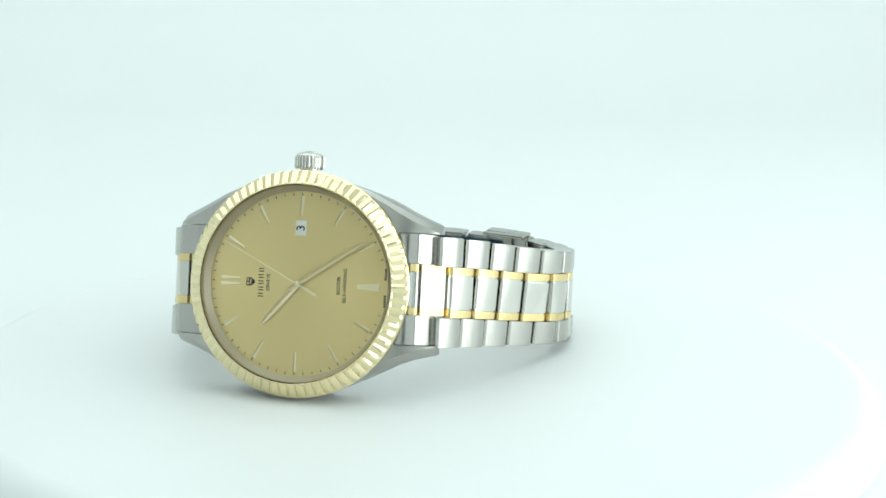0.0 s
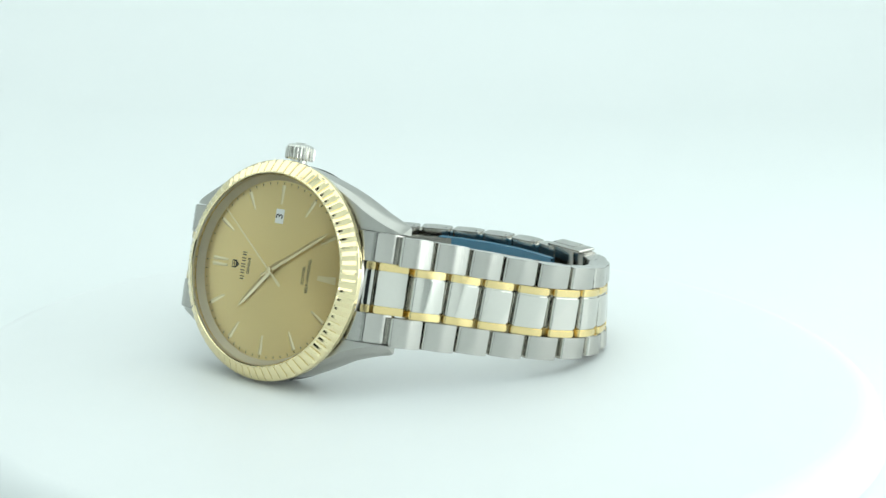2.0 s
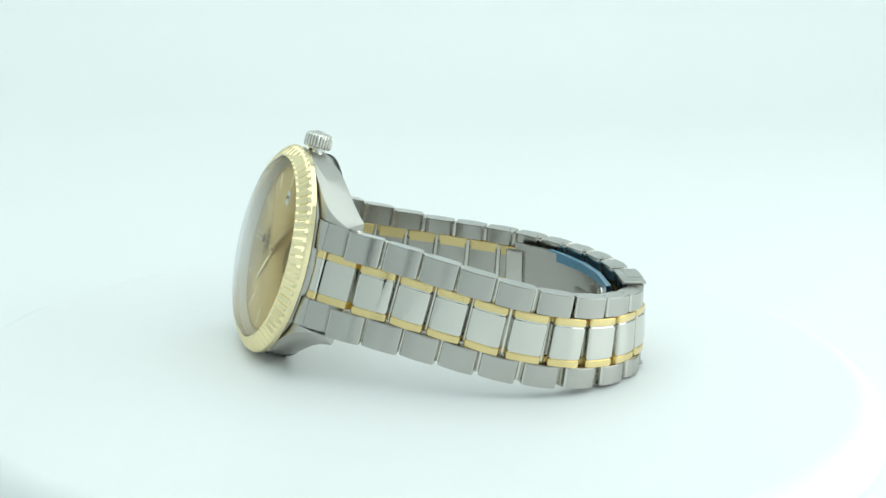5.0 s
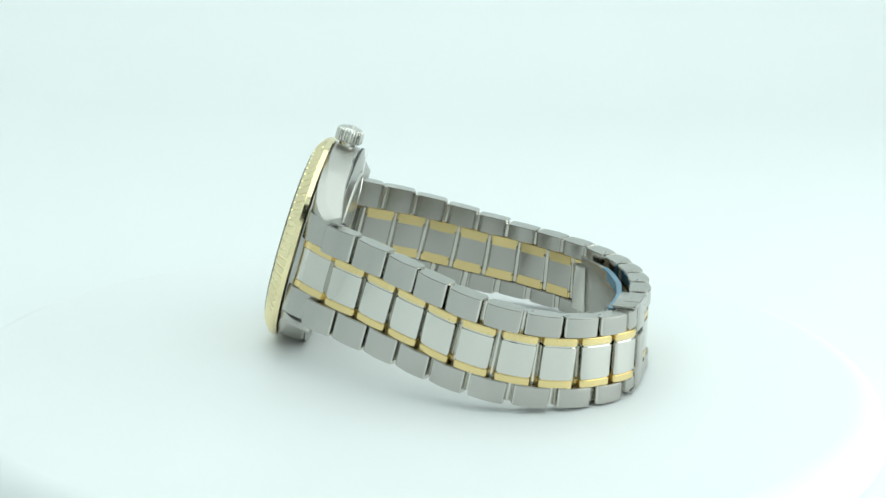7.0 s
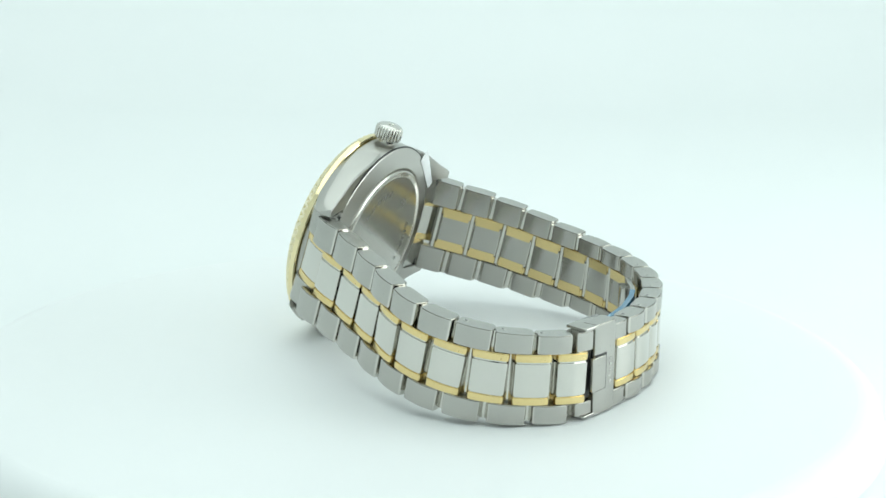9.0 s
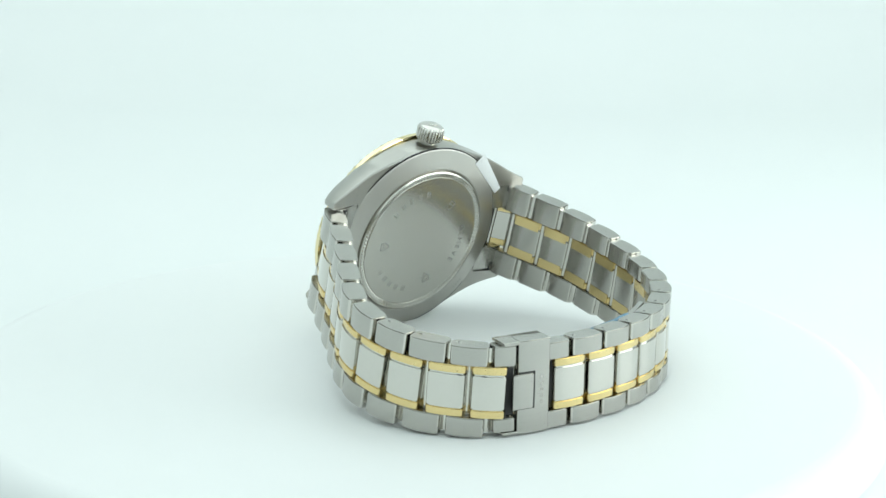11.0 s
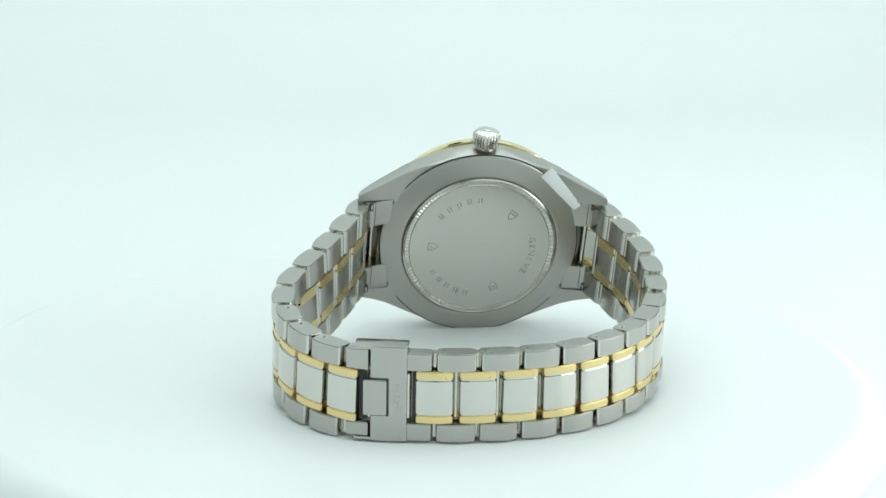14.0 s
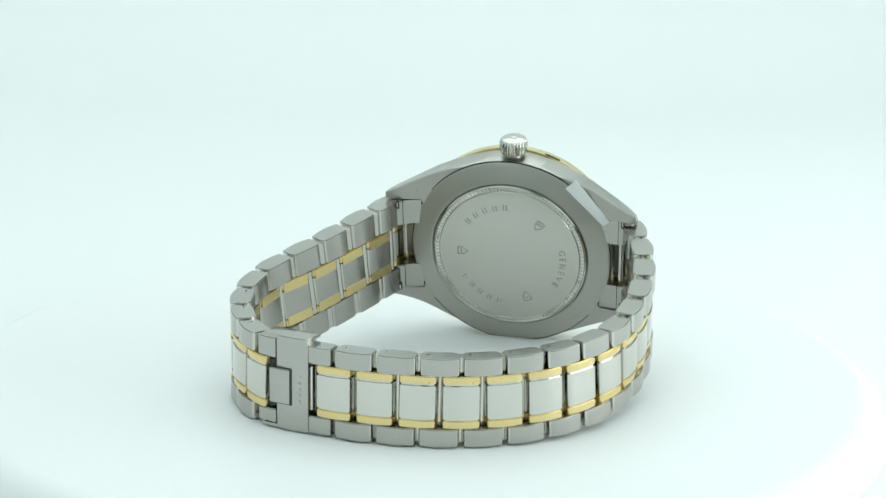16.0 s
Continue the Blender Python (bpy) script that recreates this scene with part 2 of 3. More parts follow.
dial = head("dial", lathe([(0, 0), (5, 0), (16.8, 0), (16.8, -0.5), (0, -0.5)], 128), dial_gold, "champagne gold sunburst dial")


def wedge(r0, r1, w0, w1, h=0.16):
    bm = bmesh.new()
    b = [bm.verts.new(p) for p in ((-w0, r0, 0), (w0, r0, 0), (w1, r1, 0), (-w1, r1, 0))]
    t = [bm.verts.new(p) for p in ((0, r0 + 0.1, h * 0.8), (0, r1 - 0.15, h))]
    for f in ((b[0], b[1], t[0]), (b[1], b[2], t[1], t[0]), (b[2], b[3], t[1]), (b[3], b[0], t[0], t[1])):
        bm.faces.new(f)
    bm.faces.new(b[::-1])
    return bm


hour_mesh = finish("hour_marker", wedge(12.3, 15.9, 0.2, 0.44), pale_gold, 10)
for h in range(1, 12):
    if h == 6:
        continue
    head("hour_marker", hour_mesh, pale_gold, parent=dial, m=pose(0, 0, 0.02, 0, 0, -30 * h))
head("hour_marker", wedge(11.0, 15.3, 0.4, 0.72), pale_gold, "wide six o'clock marker", parent=dial, m=pose(0, 0, 0.02, 0, 0, 180))
twelve = finish("hour_marker", wedge(11.0, 14.8, 0.22, 0.38), pale_gold, 10)
for s in (-0.55, 0.55):
    head("hour_marker", twelve, pale_gold, "double twelve o'clock marker", parent=dial, m=pose(s, 0, 0.02))
tick = finish("minute_tick", box(-0.07, 0.07, 16.0, 16.45, 0, 0.03), ink)
for i in range(60):
    if 28 <= i <= 32:
        continue
    head("minute_tick", tick, ink, parent=dial, m=pose(0, 0, 0.01, 0, 0, -6 * i))
for s in (-1, 1):
    for j in range(5):
        head("print_bar", box(s * 2.4 - 0.16 + (j - 2) * 0.45, s * 2.4 + 0.16 + (j - 2) * 0.45, -16.45, -16.05, 0.01, 0.04), ink, parent=dial)
# date window and its frame
head("date_disc", box(8.75, 11.45, -1.0, 1.0, 0.015, 0.05, 0.02), date_white, "white date window", parent=dial)
words("date_numeral", "3", 2.25, ink, dial, 10.1, 0, 0.06, raised=0.01)
# print on the dial: a shield and a wide bar stand for the maker's mark
sh = [(-0.75, 9.9), (0.75, 9.9), (0.75, 9.0), (0.42, 8.5), (0, 8.2), (-0.42, 8.5), (-0.75, 9.0)]
head("shield_mark", prism(sh, 0.01, 0.05), ink, parent=dial)
for x0, x1, y0, y1 in ((-0.55, -0.1, 9.45, 9.72), (0.1, 0.55, 9.45, 9.72), (-0.5, 0.5, 8.98, 9.2)):
    head("shield_field", box(x0, x1, y0, y1, 0.05, 0.06), dial_gold, parent=dial)
for j in range(5):
    x = -2.75 + j * 1.13
    for k in (0.12, 0.6):
        head("mark_bar", box(x + k, x + k + 0.17, 6.62, 7.62, 0.01, 0.05), ink, parent=dial)
words("dial_text", "GENEVE", 0.86, ink, dial, 0, 5.75, 0.03, raised=0.01)
words("dial_text", "ROTOR", 0.95, ink, dial, 0, -7.6, 0.03, raised=0.01)
words("dial_text", "SELF-WINDING", 0.92, ink, dial, 0, -8.75, 0.03, raised=0.01)


def hand(length, tail, w, z):
    """A faceted tapering hand along y."""
    bm = bmesh.new()
    b = [bm.verts.new(p) for p in ((-w * 0.55, -tail, z), (w * 0.55, -tail, z), (w, 1.2, z), (w * 0.8, length * 0.82, z), (0, length, z), (-w * 0.8, length * 0.82, z), (-w, 1.2, z))]
    t = [bm.verts.new(p) for p in ((0, -tail + 0.1, z + 0.2), (0, 1.2, z + 0.22), (0, length * 0.82, z + 0.2))]
    bm.faces.new(b[::-1])
    for f in ((b[0], b[1], t[0]), (b[1], b[2], t[1], t[0]), (b[2], b[3], t[2], t[1]), (b[3], b[4], t[2]), (b[4], b[5], t[2]), (b[5], b[6], t[1], t[2]), (b[6], b[0], t[0], t[1])):
        bm.faces.new(f)
    return bm


head("hour_hand", hand(10.4, 2.2, 0.55, 0), pale_gold, "pale gold hour hand", m=pose(0, 0, 0.4, 0, 0, 48.9), smooth=10)
head("minute_hand", hand(15.3, 2.4, 0.46, 0), pale_gold, "pale gold minute hand", m=pose(0, 0, 0.7, 0, 0, -146.4), smooth=10)
bm = prism([(-0.28, -4.2), (0.28, -4.2), (0.16, 0), (0.06, 16.2), (-0.06, 16.2), (-0.16, 0)], 0, 0.12)
second_hand = head("second_hand", bm, pale_gold, "thin gold sweep second hand", m=pose(0, 0, 1.0, 0, 0, -27.2))
head("hand_hub", lathe([(0, 1.25), (0.35, 1.22), (0.6, 1.1), (0.65, 0.3), (0, 0.3)], 32), pale_gold)

# crown at three o'clock
TO3 = pose(0, 0, -3.1, 0, 90, 0)
bm = bmesh.new()
steps = 26 * 6
rings = []
for r, z, w in ((1.6, 20.0, 0), (1.6, 20.9, 0), (2.55, 20.95, 0.4), (2.75, 21.3, 1), (2.78, 22.9, 1), (2.62, 23.35, 0.5), (2.3, 23.7, 0), (1.9, 23.9, 0), (1.3, 24.02, 0), (0.7, 24.08, 0), (0.02, 24.1, 0)):
    rings.append([])
    for i in range(steps):
        a = 2 * math.pi * i / steps
        d = r - 0.36 * w * (0, 0.05, 0.3, 1, 1, 0.3)[i % 6]
        rings[-1].append(bm.verts.new((d * math.cos(a), d * math.sin(a), z)))
for a, b in zip(rings, rings[1:]):
    for i in range(steps):
        j = (i + 1) % steps
        bm.faces.new((a[i], a[j], b[j], b[i]))
crown = head("crown", bm, pin_steel, "fluted polished steel winding crown", m=TO3, smooth=20)
part("crown_mark", prism([(-0.75, 0.7), (0.75, 0.7), (0.75, -0.1), (0.4, -0.7), (0, -0.95), (-0.4, -0.7), (-0.75, -0.1)], 23.95, 24.2, 0.05), pin_steel, crown)

# back of the case
DOWN = pose(0, 0, 0, 180, 0, 0)
head("back_ring", lathe([(15.2, 6.0), (19.7, 6.0), (20.0, 6.15), (19.95, 6.4), (19.8, 6.5), (16.0, 7.25), (15.8, 7.2), (15.6, 6.9), (15.2, 6.8)], 128, True), satin_back, "brushed steel ring round the case back", m=DOWN, smooth=8)
bm = bmesh.new()
steps = 140 * 2
rings = []
for r, z in ((15.6, 6.8), (15.45, 7.45), (15.2, 7.6), (15.1, 7.5), (14.25, 7.35), (14.1, 7.55), (13.8, 7.58), (6, 7.62), (0.02, 7.64)):
    rings.append([bm.verts.new((r * math.cos(2 * math.pi * i / steps), r * math.sin(2 * math.pi * i / steps), z)) for i in range(steps)])
for a, b in zip(rings, rings[1:]):
    for i in range(steps):
        j = (i + 1) % steps
        bm.faces.new((a[i], a[j], b[j], b[i]))
back = head("case_back", bm, back_steel, "satin steel screw-down case back", m=DOWN, smooth=20)
bm = bmesh.new()
rings = []
for r, z, w in ((15.15, 7.45, 0), (15.05, 7.66, 1), (14.4, 7.58, 1), (14.2, 7.4, 0)):
    rings.append([bm.verts.new((r * math.cos(2 * math.pi * i / 480), r * math.sin(2 * math.pi * i / 480), z - 0.2 * w * (i % 4 > 1))) for i in range(480)])
for a, b in zip(rings, rings[1:]):
    for i in range(480):
        j = (i + 1) % 480
        bm.faces.new((a[i], a[j], b[j], b[i]))
part("coin_edge", bm, back_steel, back, "notched polished rim of the case back", smooth=15)
head("back_seam", lathe([(19.9, 6.0), (20.16, 6.0), (20.16, 6.34), (19.9, 6.34)], 128, True), black_gap, "dark joint round the case back", m=DOWN)
for j in range(4):
    part("engraved_bar", box(-0.11, 0.11, -0.5, 0.5, 0, 0.05), cut_grey, back, "", mm(pose(18.2 * math.cos(radians(-128 - 2.2 * j)), 18.2 * math.sin(radians(-128 - 2.2 * j)), 6.78, 0, 0, -218)))
# engraving: in the back's space x is three o'clock, y six o'clock; bars stand for the maker's mark
for mid, span, n in ((27, 46, 5), (146, 46, 5)):
    for j in range(n):
        a = mid + span / 2 - span * j / (n - 1)
        for w, h, dx, dy in ((0.26, 1.2, -0.3, 0), (0.26, 1.2, 0.3, 0)):
            part("engraved_bar", box(dx - w / 2, dx + w / 2, dy - h / 2, dy + h / 2, 0, 0.05), cut_grey, back, "",
                 mm(pose(10.7 * math.cos(radians(a)), 10.7 * math.sin(radians(a)), 7.56, 0, 0, a - 90)))
for j, ch in enumerate("GENEVE"):
    a = -80 - 40 * j / 5
    words("engraved_letter", ch, 1.75, cut_grey, back, 10.7 * math.cos(radians(a)), 10.7 * math.sin(radians(a)), 7.585, a - 90)
for a in (-38.6, 89.5, -158):
    for o in ([(-0.9, 1.0), (0.9, 1.0), (0.9, 0.75), (-0.9, 0.75)], [(-0.9, 1.0), (-0.65, 1.0), (-0.65, -0.1), (-0.9, -0.1)], [(0.65, 1.0), (0.9, 1.0), (0.9, -0.1), (0.65, -0.1)],
              [(-0.9, -0.1), (-0.65, -0.1), (0.1, -1.1), (-0.1, -1.2)], [(0.9, -0.1), (0.65, -0.1), (-0.1, -1.1), (0.1, -1.2)], [(-0.5, 0.1), (0.5, 0.1), (0.5, 0.35), (-0.5, 0.35)]):
        part("engraved_shield", prism(o, 0, 0.05), cut_grey, back, "", mm(pose(9.5 * math.cos(radians(a)), 9.5 * math.sin(radians(a)), 7.565, 0, 0, a - 90)))
# protective sticker on the back ring
bm = prism([(15.8, -11.0), (17.9, -13.0), (9.5, -19.8), (8.4, -18.5)], 6.62, 6.76, 0.03)
head("sticker", bm, sticker_white, "narrow white protective sticker", m=DOWN)
# spring bar slots beside the lugs: black blocks paint the shade inside them
for sx in (-1, 1):
    for sy in (-1, 1):
        z = 8.0 if sy > 0 else 6.3
        head("spring_bar_slot", box(*sorted((sx * 8.5, sx * 10.08)), sy * 22.3 - 0.3, sy * 22.3 + 0.3, z, z + 0.62, 0.0), black_gap, m=DOWN)
        head("spring_bar", box(*sorted((sx * 8.9, sx * 9.9)), sy * 22.3 - 0.1, sy * 22.3 + 0.1, z + 0.4, z + 0.68, 0.0), polished, m=DOWN)

# ---- bracelet: joints of the middle links, at the start, in world millimetres ----
SIX = [(5.4, -16.1, 18.7), (10.2, -10.6, 17.1), (15.0, -5.6, 15.4), (19.9, -0.6, 13.8), (25.4, 4.2, 12.3), (29.1, 10.3, 10.9), (30.5, 17.3, 9.6),
       (29.9, 24.5, 8.8), (27.0, 31.3, 8.4), (22.95, 36.65, 8.1)]
TWELVE = [(-42.4, -4.7, 17.2), (-43.2, 2.4, 15.5), (-43.1, 9.4, 14.0), (-41.8, 16.3, 12.3), (-39.5, 23.0, 10.9), (-36.5, 29.3, 9.9), (-31.9, 34.8, 9.1),
          (-26.3, 39.4, 8.6), (-19.8, 42.6, 8.3), (-12.9, 44.4, 8.1), (-5.7, 44.9, 8.1), (1.4, 44.3, 8.2), (8.4, 42.6, 8.2), (15.1, 39.8, 8.2)]
UP = Vector((0, 0, 1))
CORE = 4.6                                    # half the width of the middle row with its gold edges
THICK = 3.2
GOLD_W = 1.4                                  # width of the gold edge on a middle link


def half_width(i, reach):
    """The bracelet narrows from the lugs over that many links."""
    return 10.0 - 2.2 * min(1.0, max(0.0, i) / reach)


def lean(i):
    k = min(1.0, max(0.0, i + 1) / 6.5)
    return (V3 * (1 - k) + UP * k).normalized()


def link_pose(a, b, i, outward):
    """x along the row, y across the row (up), z out of the bracelet."""
    a, b = Vector(a), Vector(b)
    x = (b - a).normalized()
    y = lean(i)
    z = x.cross(y).normalized()
    if z.dot(outward) < 0:
        x, z = -x, -z
    y = z.cross(x).normalized()
    c = (a + b) / 2
    return TO_WATCH @ Matrix(((x.x, y.x, z.x, c.x), (x.y, y.y, z.y, c.y), (x.z, y.z, z.z, c.z), (0, 0, 0, 1))), (b - a).length


def slab(length, y0, y1, thick=THICK, crown=0.28, soft=0.55, bevel=0.16, inner=None):
    """A link: its outline in x and z is a rounded bar with a domed outer face; it runs from y0 to y1."""
    h, t, inner = length / 2, thick / 2, inner or soft * 1.5
    out = []
    for cx, cz, a0, r in ((h, t, 90, soft), (h, -t, 0, inner), (-h, -t, -90, inner), (-h, t, -180, soft)):
        sx, sz = (1 if cx > 0 else -1), (1 if cz > 0 else -1)
        for k in range(4):
            a = radians(a0 - 30 * k)
            out.append((cx - sx * r + r * math.cos(a), cz - sz * r + r * math.sin(a)))
    top = [(x * h * 0.8, t + crown * (1 - x * x)) for x in (-0.6, -0.2, 0.2, 0.6)]
    outline = out + top
    bm = prism(outline, y0, y1, 0.0)
    for v in bm.verts:
        v.co = Vector((v.co.x, v.co.z, v.co.y))
    bmesh.ops.recalc_face_normals(bm, faces=bm.faces[:])
    rim = [e for e in bm.edges if abs(e.verts[0].co.y - e.verts[1].co.y) < 1e-5 and e.calc_face_angle(0) > radians(60)]
    bmesh.ops.bevel(bm, geom=rim, offset=bevel, segments=2, affect="EDGES", clamp_overlap=True)
    return bm


def holed_link(ln, w, m):
    link = part("outer_link", two_tone("outer_link", slab(ln - 0.5, CORE + 0.1, w, THICK + 0.5, 0.42, 0.5, inner=1.2), brushed, polished), brushed, watch, "outer link with a pin hole in its edge", mm(m))
    # no hole is cut: a black plug paints the shade inside it
    part("pin_hole", lathe([(0, w - 0.3), (0.3, w - 0.3), (0.3, w + 0.015), (0, w + 0.015)], 16), black_gap, link, "", mm(pose(-2.0, 0, -0.25, -90, 0, 0)))
    part("pin_end", lathe([(0.3, w - 0.3), (0.55, w - 0.3), (0.55, w + 0.03), (0.3, w + 0.03)], 16, True), polished, link, "", mm(pose(-2.0, 0, -0.25, -90, 0, 0)))
    return link


def strand(joints, reach, centre, holes):
    joints = [Vector(p) for p in joints]
    n = len(joints)
    mids = [(a + b) / 2 for a, b in zip(joints, joints[1:])]
    out_at = lambda p: Vector((p.x - centre[0], p.y - centre[1], 0))
    # middle links with a gold edge on either side
    for i, (a, b) in enumerate(zip(joints, joints[1:])):
        m, ln = link_pose(a, b, i, out_at((a + b) / 2))
        m = m @ pose(0, 0, 0.22)
        link = part("centre_link", dull_back("centre_link", slab(ln - 0.80, -CORE + GOLD_W + 0.03, CORE - GOLD_W - 0.03, THICK + 0.16, 0.24, 0.55, bevel=0.3, inner=0.6), polished, brushed, 2), polished, watch, "", mm(m))
        for y0, y1 in ((-CORE, -CORE + GOLD_W), (CORE - GOLD_W, CORE)):
            bm = slab(ln - 0.76, y0, y1, THICK, 0.22, 0.55, inner=0.35)
            s = 1 if y0 > 0 else -1
            lip = [bm.verts.new((x, s * y, z)) for z in (-1.74, -1.5) for x, y in ((-ln / 2 + 0.9, CORE - 0.1), (ln / 2 - 0.9, CORE - 0.1), (ln / 2 - 0.9, CORE - 2.05), (-ln / 2 + 0.9, CORE - 2.05))]
            for f in ((0, 1, 2, 3), (4, 5, 6, 7), (0, 1, 5, 4), (1, 2, 6, 5), (2, 3, 7, 6), (3, 0, 4, 7)):
                bm.faces.new([lip[k] for k in f])
            part("gold_edge", bm, link_gold, link)
    # outer links, set half a link further on
    knots = [joints[0] + (joints[0] - joints[1]).normalized() * 3.4] + mids
    for i, (a, b) in enumerate(zip(knots, knots[1:])):
        m, ln = link_pose(a, b, i - 0.5, out_at((a + b) / 2))
        m = m @ pose(0, 0, 0.25)
        w = half_width(i - 0.5, reach)
        for s in (-1, 1):
            part("outer_link", two_tone("outer_link", slab(ln - 0.5, *sorted((s * (CORE + 0.1), s * w)), THICK + 0.5, 0.42, 0.5, inner=1.2), brushed, polished), brushed, watch, "", mm(m)) if not (s > 0 and i >= n - holes) else holed_link(ln, w, m)
    # pins at every joint
    for i, (p, q) in enumerate([(p, joints[min(i + 1, n - 1)] if i + 1 < n else joints[i - 1]) for i, p in enumerate(joints)]):
        m, ln = link_pose(p, q, i, out_at(p))
        m.translation = TO_WATCH @ p
        pin = lathe([(0, -CORE + 0.2), (0.7, -CORE + 0.2), (0.7, CORE - 0.2), (0, CORE - 0.2)], 12)
        part("link_pin", pin, pin_steel, watch, "", mm(m @ pose(0, 0, -0.68, -90, 0, 0)))
    for i, p in enumerate(mids):
        m, ln = link_pose(joints[i], joints[i + 1], i, out_at(p))
        w = half_width(i, reach)
        for s in (-1, 1):
            pin = lathe([(0, CORE + 0.3), (0.95, CORE + 0.3), (0.95, w - 0.35), (0, w - 0.35)], 12)
            part("link_pin", pin, pin_steel, watch, "", mm(m @ pose(0, 0, -0.5, -90 * s, 0, 0)))


def end_link(side):
    """The piece that fills the space between two lugs and bends down to the first link."""
    if side < 0:
        line = [(19.9, -1.2), (21.0, -1.9), (22.2, -3.2), (23.2, -4.7), (23.9, -6.2), (23.9, -7.6), (23.2, -8.6), (22.0, -8.3), (20.0, -7.0), (18.0, -6.5), (18.0, -1.2)]
        stub = [(20.2, -1.9), (21.3, -2.6), (21.5, -2.85), (21.5, -5.6), (20.2, -4.0)]
        core = [(22.05, -3.4), (22.6, -4.0), (24.0, -5.8), (25.3, -8.0), (24.6, -9.6), (23.0, -8.8), (22.05, -6.9)]
    else:
        line = [(19.9, -1.2), (21.5, -1.6), (23.2, -2.3), (24.3, -3.2), (24.8, -4.4), (24.7, -5.8), (24.0, -6.8), (22.0, -6.8), (20.0, -6.6), (18.0, -6.4), (18.0, -1.2)]
        stub = [(20.2, -1.8), (21.5, -2.1), (21.5, -4.8), (20.2, -4.0)]
        core = [(22.05, -2.25), (24.0, -3.2), (25.5, -5.0), (26.2, -6.8), (25.4, -8.2), (24.2, -7.0), (22.5, -5.5), (22.05, -5.2)]

    def run(outline, x0, x1, bevel):
        bm = prism([(y * side, z) for y, z in outline], x0, x1, 0.0)
        for v in bm.verts:
            v.co = Vector((v.co.z, v.co.x, v.co.y))
        bmesh.ops.recalc_face_normals(bm, faces=bm.faces[:])
        rim = [e for e in bm.edges if abs(e.verts[0].co.x - e.verts[1].co.x) < 1e-5]
        bmesh.ops.bevel(bm, geom=rim, offset=bevel, segments=2, affect="EDGES", clamp_overlap=True)
        return bm

    k = next(i for i, (y, z) in enumerate(line) if y > 21.6)
    hood = line[:k] + [(21.4, line[k - 1][1] - 0.28), (21.4, -7.7 if side < 0 else -6.7)] + line[-3:]
    body = [(21.5, line[k - 1][1] - 0.36)] + line[k:-3] + [(21.5, -7.85 if side < 0 else -6.75)]
    for a, b in ((-9.95, -CORE - 0.05), (CORE + 0.05, 9.95)):
        link = head("end_link", run(body, a, b, 0.12), brushed)
        head("hood", run(hood, a, b, 0.06), brushed, parent=link)
    link = head("centre_link", dull_back("centre_link", run(core, -CORE + GOLD_W + 0.03, CORE - GOLD_W - 0.03, 0.1), polished, brushed, 2), polished)
    for a, b in ((-CORE, -CORE + GOLD_W), (CORE - GOLD_W, CORE)):
        head("gold_edge", run(core, a, b, 0.1), link_gold, parent=link)
    hood = head("end_stub", run(stub, -CORE + GOLD_W + 0.03, CORE - GOLD_W - 0.03, 0.1), polished, "short polished piece beside the case")
    for a, b in ((-CORE, -CORE + GOLD_W), (CORE - GOLD_W, CORE)):
        head("gold_edge", run(stub, a, b, 0.1), link_gold, parent=hood)
    head("link_pin", lathe([(0, -CORE + 0.3), (0.6, -CORE + 0.3), (0.6, CORE - 0.3), (0, CORE - 0.3)], 12), pin_steel, m=pose(0, side * 21.75, -4.9, 0, 90, 0))


for side in (-1, 1):
    end_link(side)
MIDDLE = (-8.0, 12.0)
strand(SIX, 8.5, MIDDLE, 4)
strand(TWELVE, 4.5, MIDDLE, 7)

# ---- folding clasp ----
CLASP_A, CLASP_B = Vector((21.9, 36.6, 8.1)), Vector((15.9, 39.6, 8.1))
out = Vector((18 + 8, 37 - 12, 0))
m, ln = link_pose(CLASP_A, CLASP_B, 9, out)
cover = part("clasp_cover", slab(6.3, -7.8, 9.0, 3.2, 0.1, 0.35), brushed, watch, "brushed steel clasp cover plate", mm(m @ pose(0.2, 0, 0.35)))

for y0, y1 in ((-7.75, -7.15), (8.3, 8.94)):
    part("clasp_side", box(-6.0, 3.1, y0, y1, -3.0, 1.5, 0.18), brushed, cover)
# the push tab set in the cover, black blocks as shade in its gaps, and the cover's print bars
part("tab_gap_shade", box(-5.1, -3.7, -4.2, 4.2, 0.2, 0.7), black_gap, cover)
part("tab_gap_shade", box(-3.15, 0.05, -3.25, 3.42, 1.66, 1.78), black_gap, cover)
part("tab_gap_shade", box(3.9, 4.5, -4.2, 4.2, -0.4, 0.2), black_gap, cover)
part("push_tab", slab(4.0, -3.12, 3.12, 0.9, 0.05, 0.15), brushed, cover, "", mm(pose(-2.3, 0, 1.55)))
for j in range(5):
    part("mark_bar", box(1.2, 1.8, -2.6 + j * 1.1, -2.05 + j * 1.1, 1.68, 1.72), satin_back, cover)
# flanks on either side of the last six o'clock links, and the bar before the first twelve o'clock link
for s in (-1, 1):
    part("clasp_flank", slab(4.0, *((CORE + 0.1, 8.28) if s > 0 else (-7.1, -CORE - 0.1)), 3.2, 0.1, 0.35), brushed, watch, "", mm(m @ pose(-5.0, 0, -0.2, 0, -9, 0)))
m, ln = link_pose((16.3, 39.3, 8.2), (13.9, 40.5, 8.2), 9, out)
for s in (-1, 1):
    part("clasp_flank", slab(5.2, *sorted((s * (CORE + 0.1), s * 7.75)), 3.2, 0.15, 0.6), brushed, watch, "", mm(m @ pose(0.75, 0, 0.1)))
part("clasp_bar", slab(1.1, -3.9, 3.9, 2.2, 0.1, 0.3), polished, watch, "", mm(m @ pose(-1.0, 0, 0)))

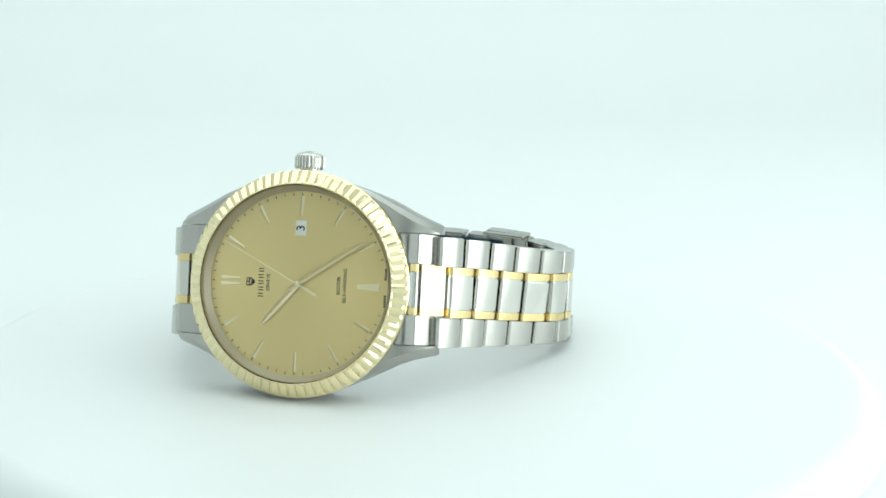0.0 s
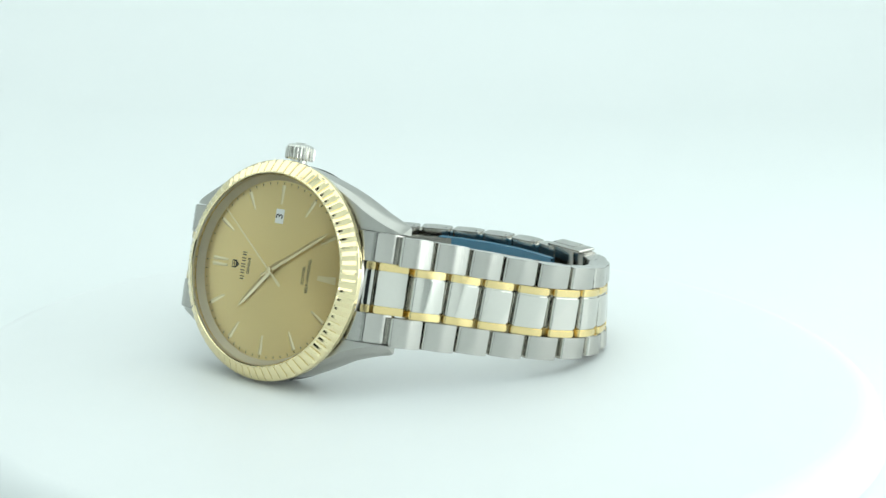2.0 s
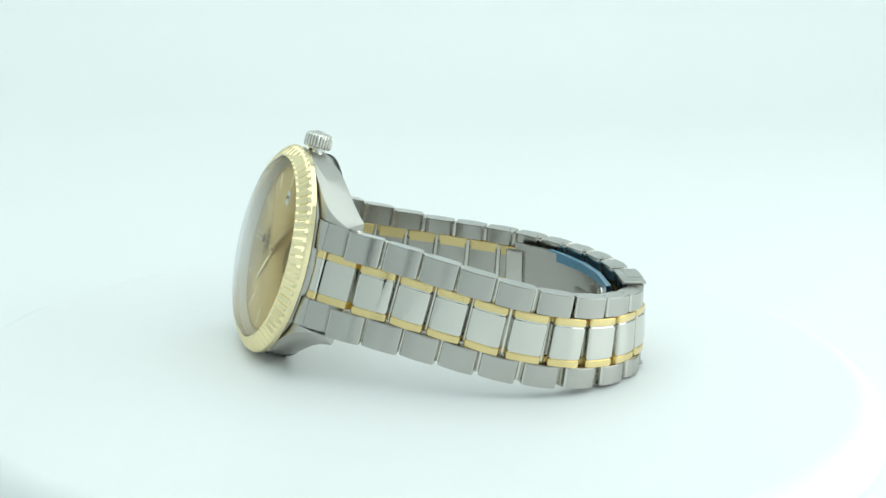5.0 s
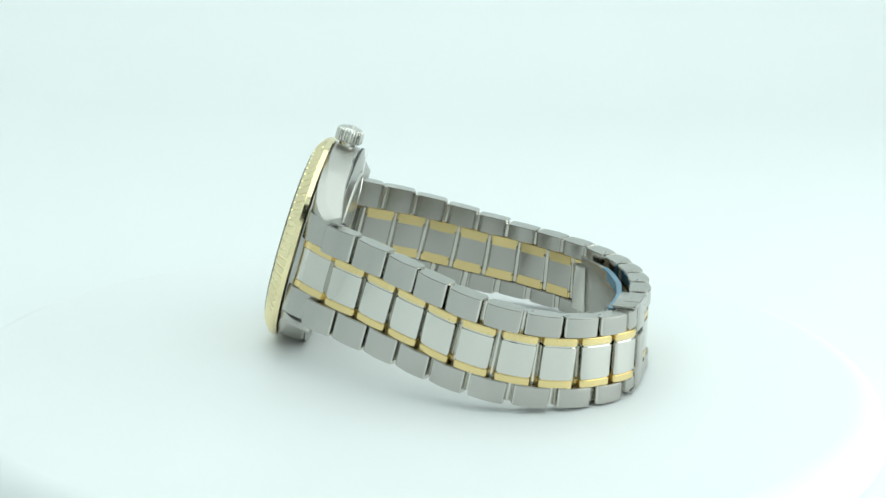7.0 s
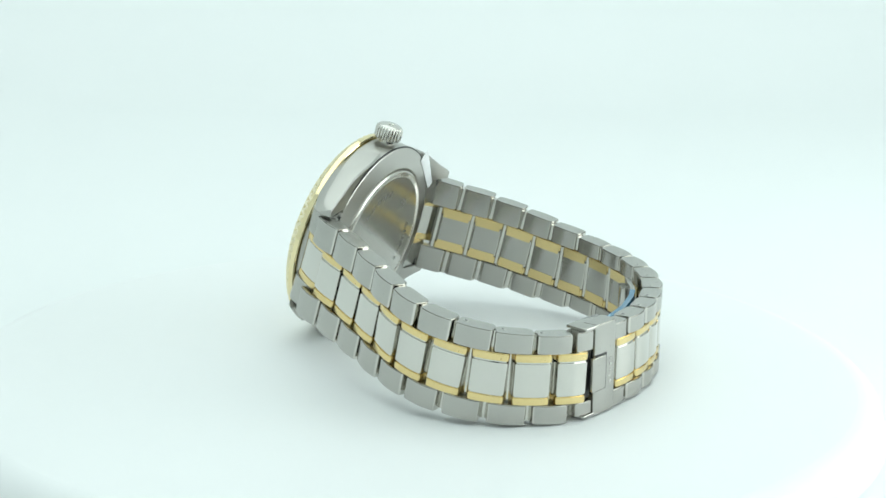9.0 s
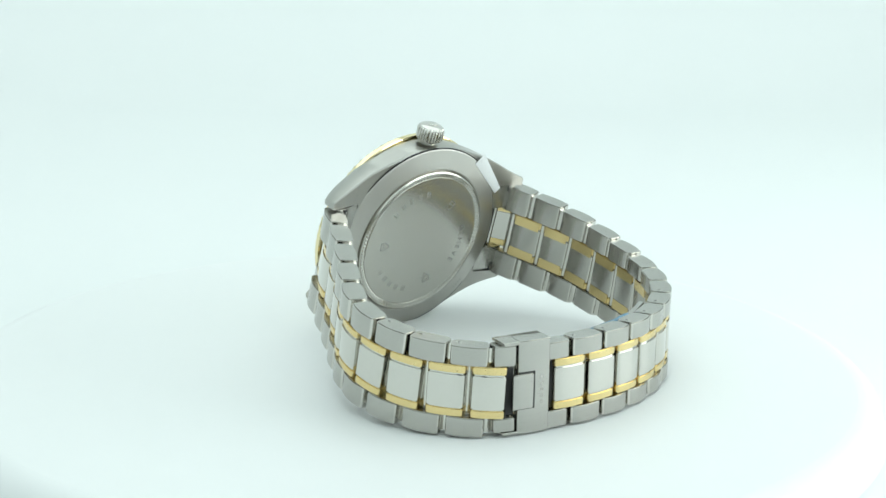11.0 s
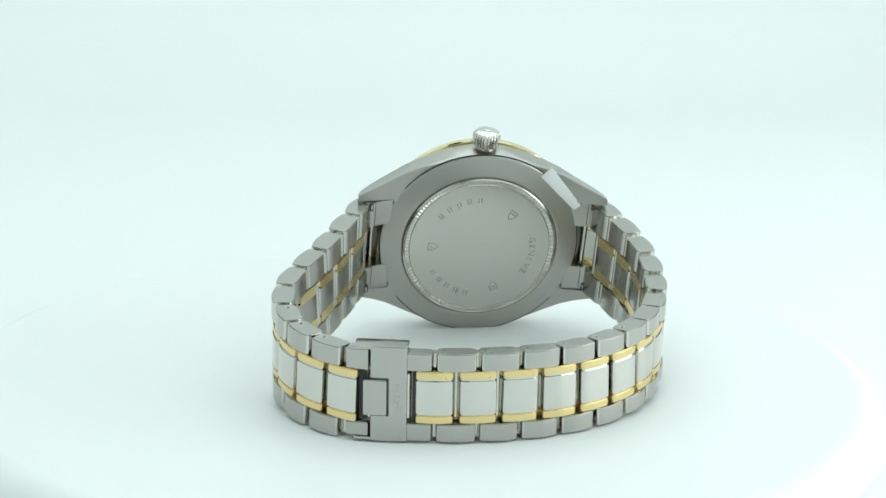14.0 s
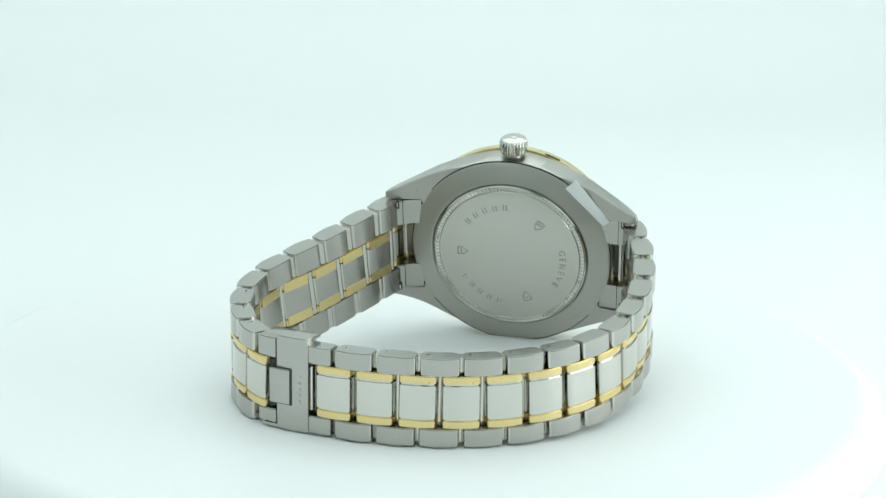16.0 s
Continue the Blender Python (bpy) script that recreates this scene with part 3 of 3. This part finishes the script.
# folded blades inside the bracelet, one of them under blue film
BLADE = [(17.0, 35.0), (13.0, 37.0), (8.0, 39.3), (1.0, 41.1), (-6.0, 41.7), (-13.0, 41.2), (-20.0, 39.4)]


def ribbon(points, low, high, thick, lift=0.0):
    """A bent strip; low and high are its edges at the first and the last point."""
    bm = bmesh.new()
    rows = []
    for i, (x, y) in enumerate(points):
        f = i / (len(points) - 1)
        z0, z1 = low[0] + (low[1] - low[0]) * f, high[0] + (high[1] - high[0]) * f
        p, q = Vector(points[max(0, i - 1)]), Vector(points[min(len(points) - 1, i + 1)])
        d = (q - p).normalized()
        nx, ny = d.y, -d.x
        if (x - MIDDLE[0]) * nx + (y - MIDDLE[1]) * ny > 0:
            nx, ny = -nx, -ny
        rows.append([bm.verts.new((x + nx * k, y + ny * k, z)) for k, z in ((lift, z0), (lift + thick, z0), (lift + thick, z1), (lift, z1))])
    for a, b in zip(rows, rows[1:]):
        for i in range(4):
            j = (i + 1) % 4
            bm.faces.new((a[i], a[j], b[j], b[i]))
    bm.faces.new(rows[0])
    bm.faces.new(rows[-1][::-1])
    return bm


blade = part("clasp_blade", ribbon(BLADE, (2.6, 3.2), (14.4, 14.7), 0.9), brushed, watch, "satin steel folding clasp blade", mm(TO_WATCH))
part("blade_film", ribbon(BLADE[:-2] + [(-10.8, 41.5)], (13.0, 12.8), (14.55, 14.85), 1.02, -0.06), blue_film, blade, "blue protective plastic film")
part("blade_end", slab(4.5, -4.6, 4.9, 1.6, 0.1, 0.6), polished, blade, "", mm(Matrix.Translation((-19.4, 38.5, 8.2)) @ pose(0, 0, 0, 90, 0, 0) @ pose(0, 0, 0, 0, 20, 0)))
part("blade_rivet", lathe([(1.5, -0.3), (2.15, -0.3), (2.15, 0.5), (1.85, 0.6), (1.5, 0.5)], 32, True), polished, blade, "", mm(Matrix.Translation((13.6, 35.6, 11.4)) @ pose(0, 0, 0, 90, 0, -27)))
part("lower_blade", ribbon([(x * 0.9 + 1.5, y - 2.6) for x, y in BLADE[:4]], (3.6, 3.6), (11.2, 10.4), 0.9), brushed, blade)


# ---- what turns ----
def motions():
    rows = [(t, a) for t, a in TURN]
    walk(turntable, [(t, pose(0, 0, 0, 0, 0, a)) for t, a in rows])
    fine = []
    for (t0, a0), (t1, a1) in zip(rows, rows[1:]):
        for k in range(4):
            fine.append((t0 + (t1 - t0) * k / 4, a0 + (a1 - a0) * k / 4))
    fine.append(rows[-1])
    walk(watch, [(t, pose(0, 0, 0, 0, 0, a) @ mm(Matrix.Translation(BASE))) for t, a in fine])
    walk(second_hand, [(t, mm(HEAD @ pose(0, 0, 1.0, 0, 0, -27.2 - 6 * t))) for t in range(0, 17, 4)])


motions()
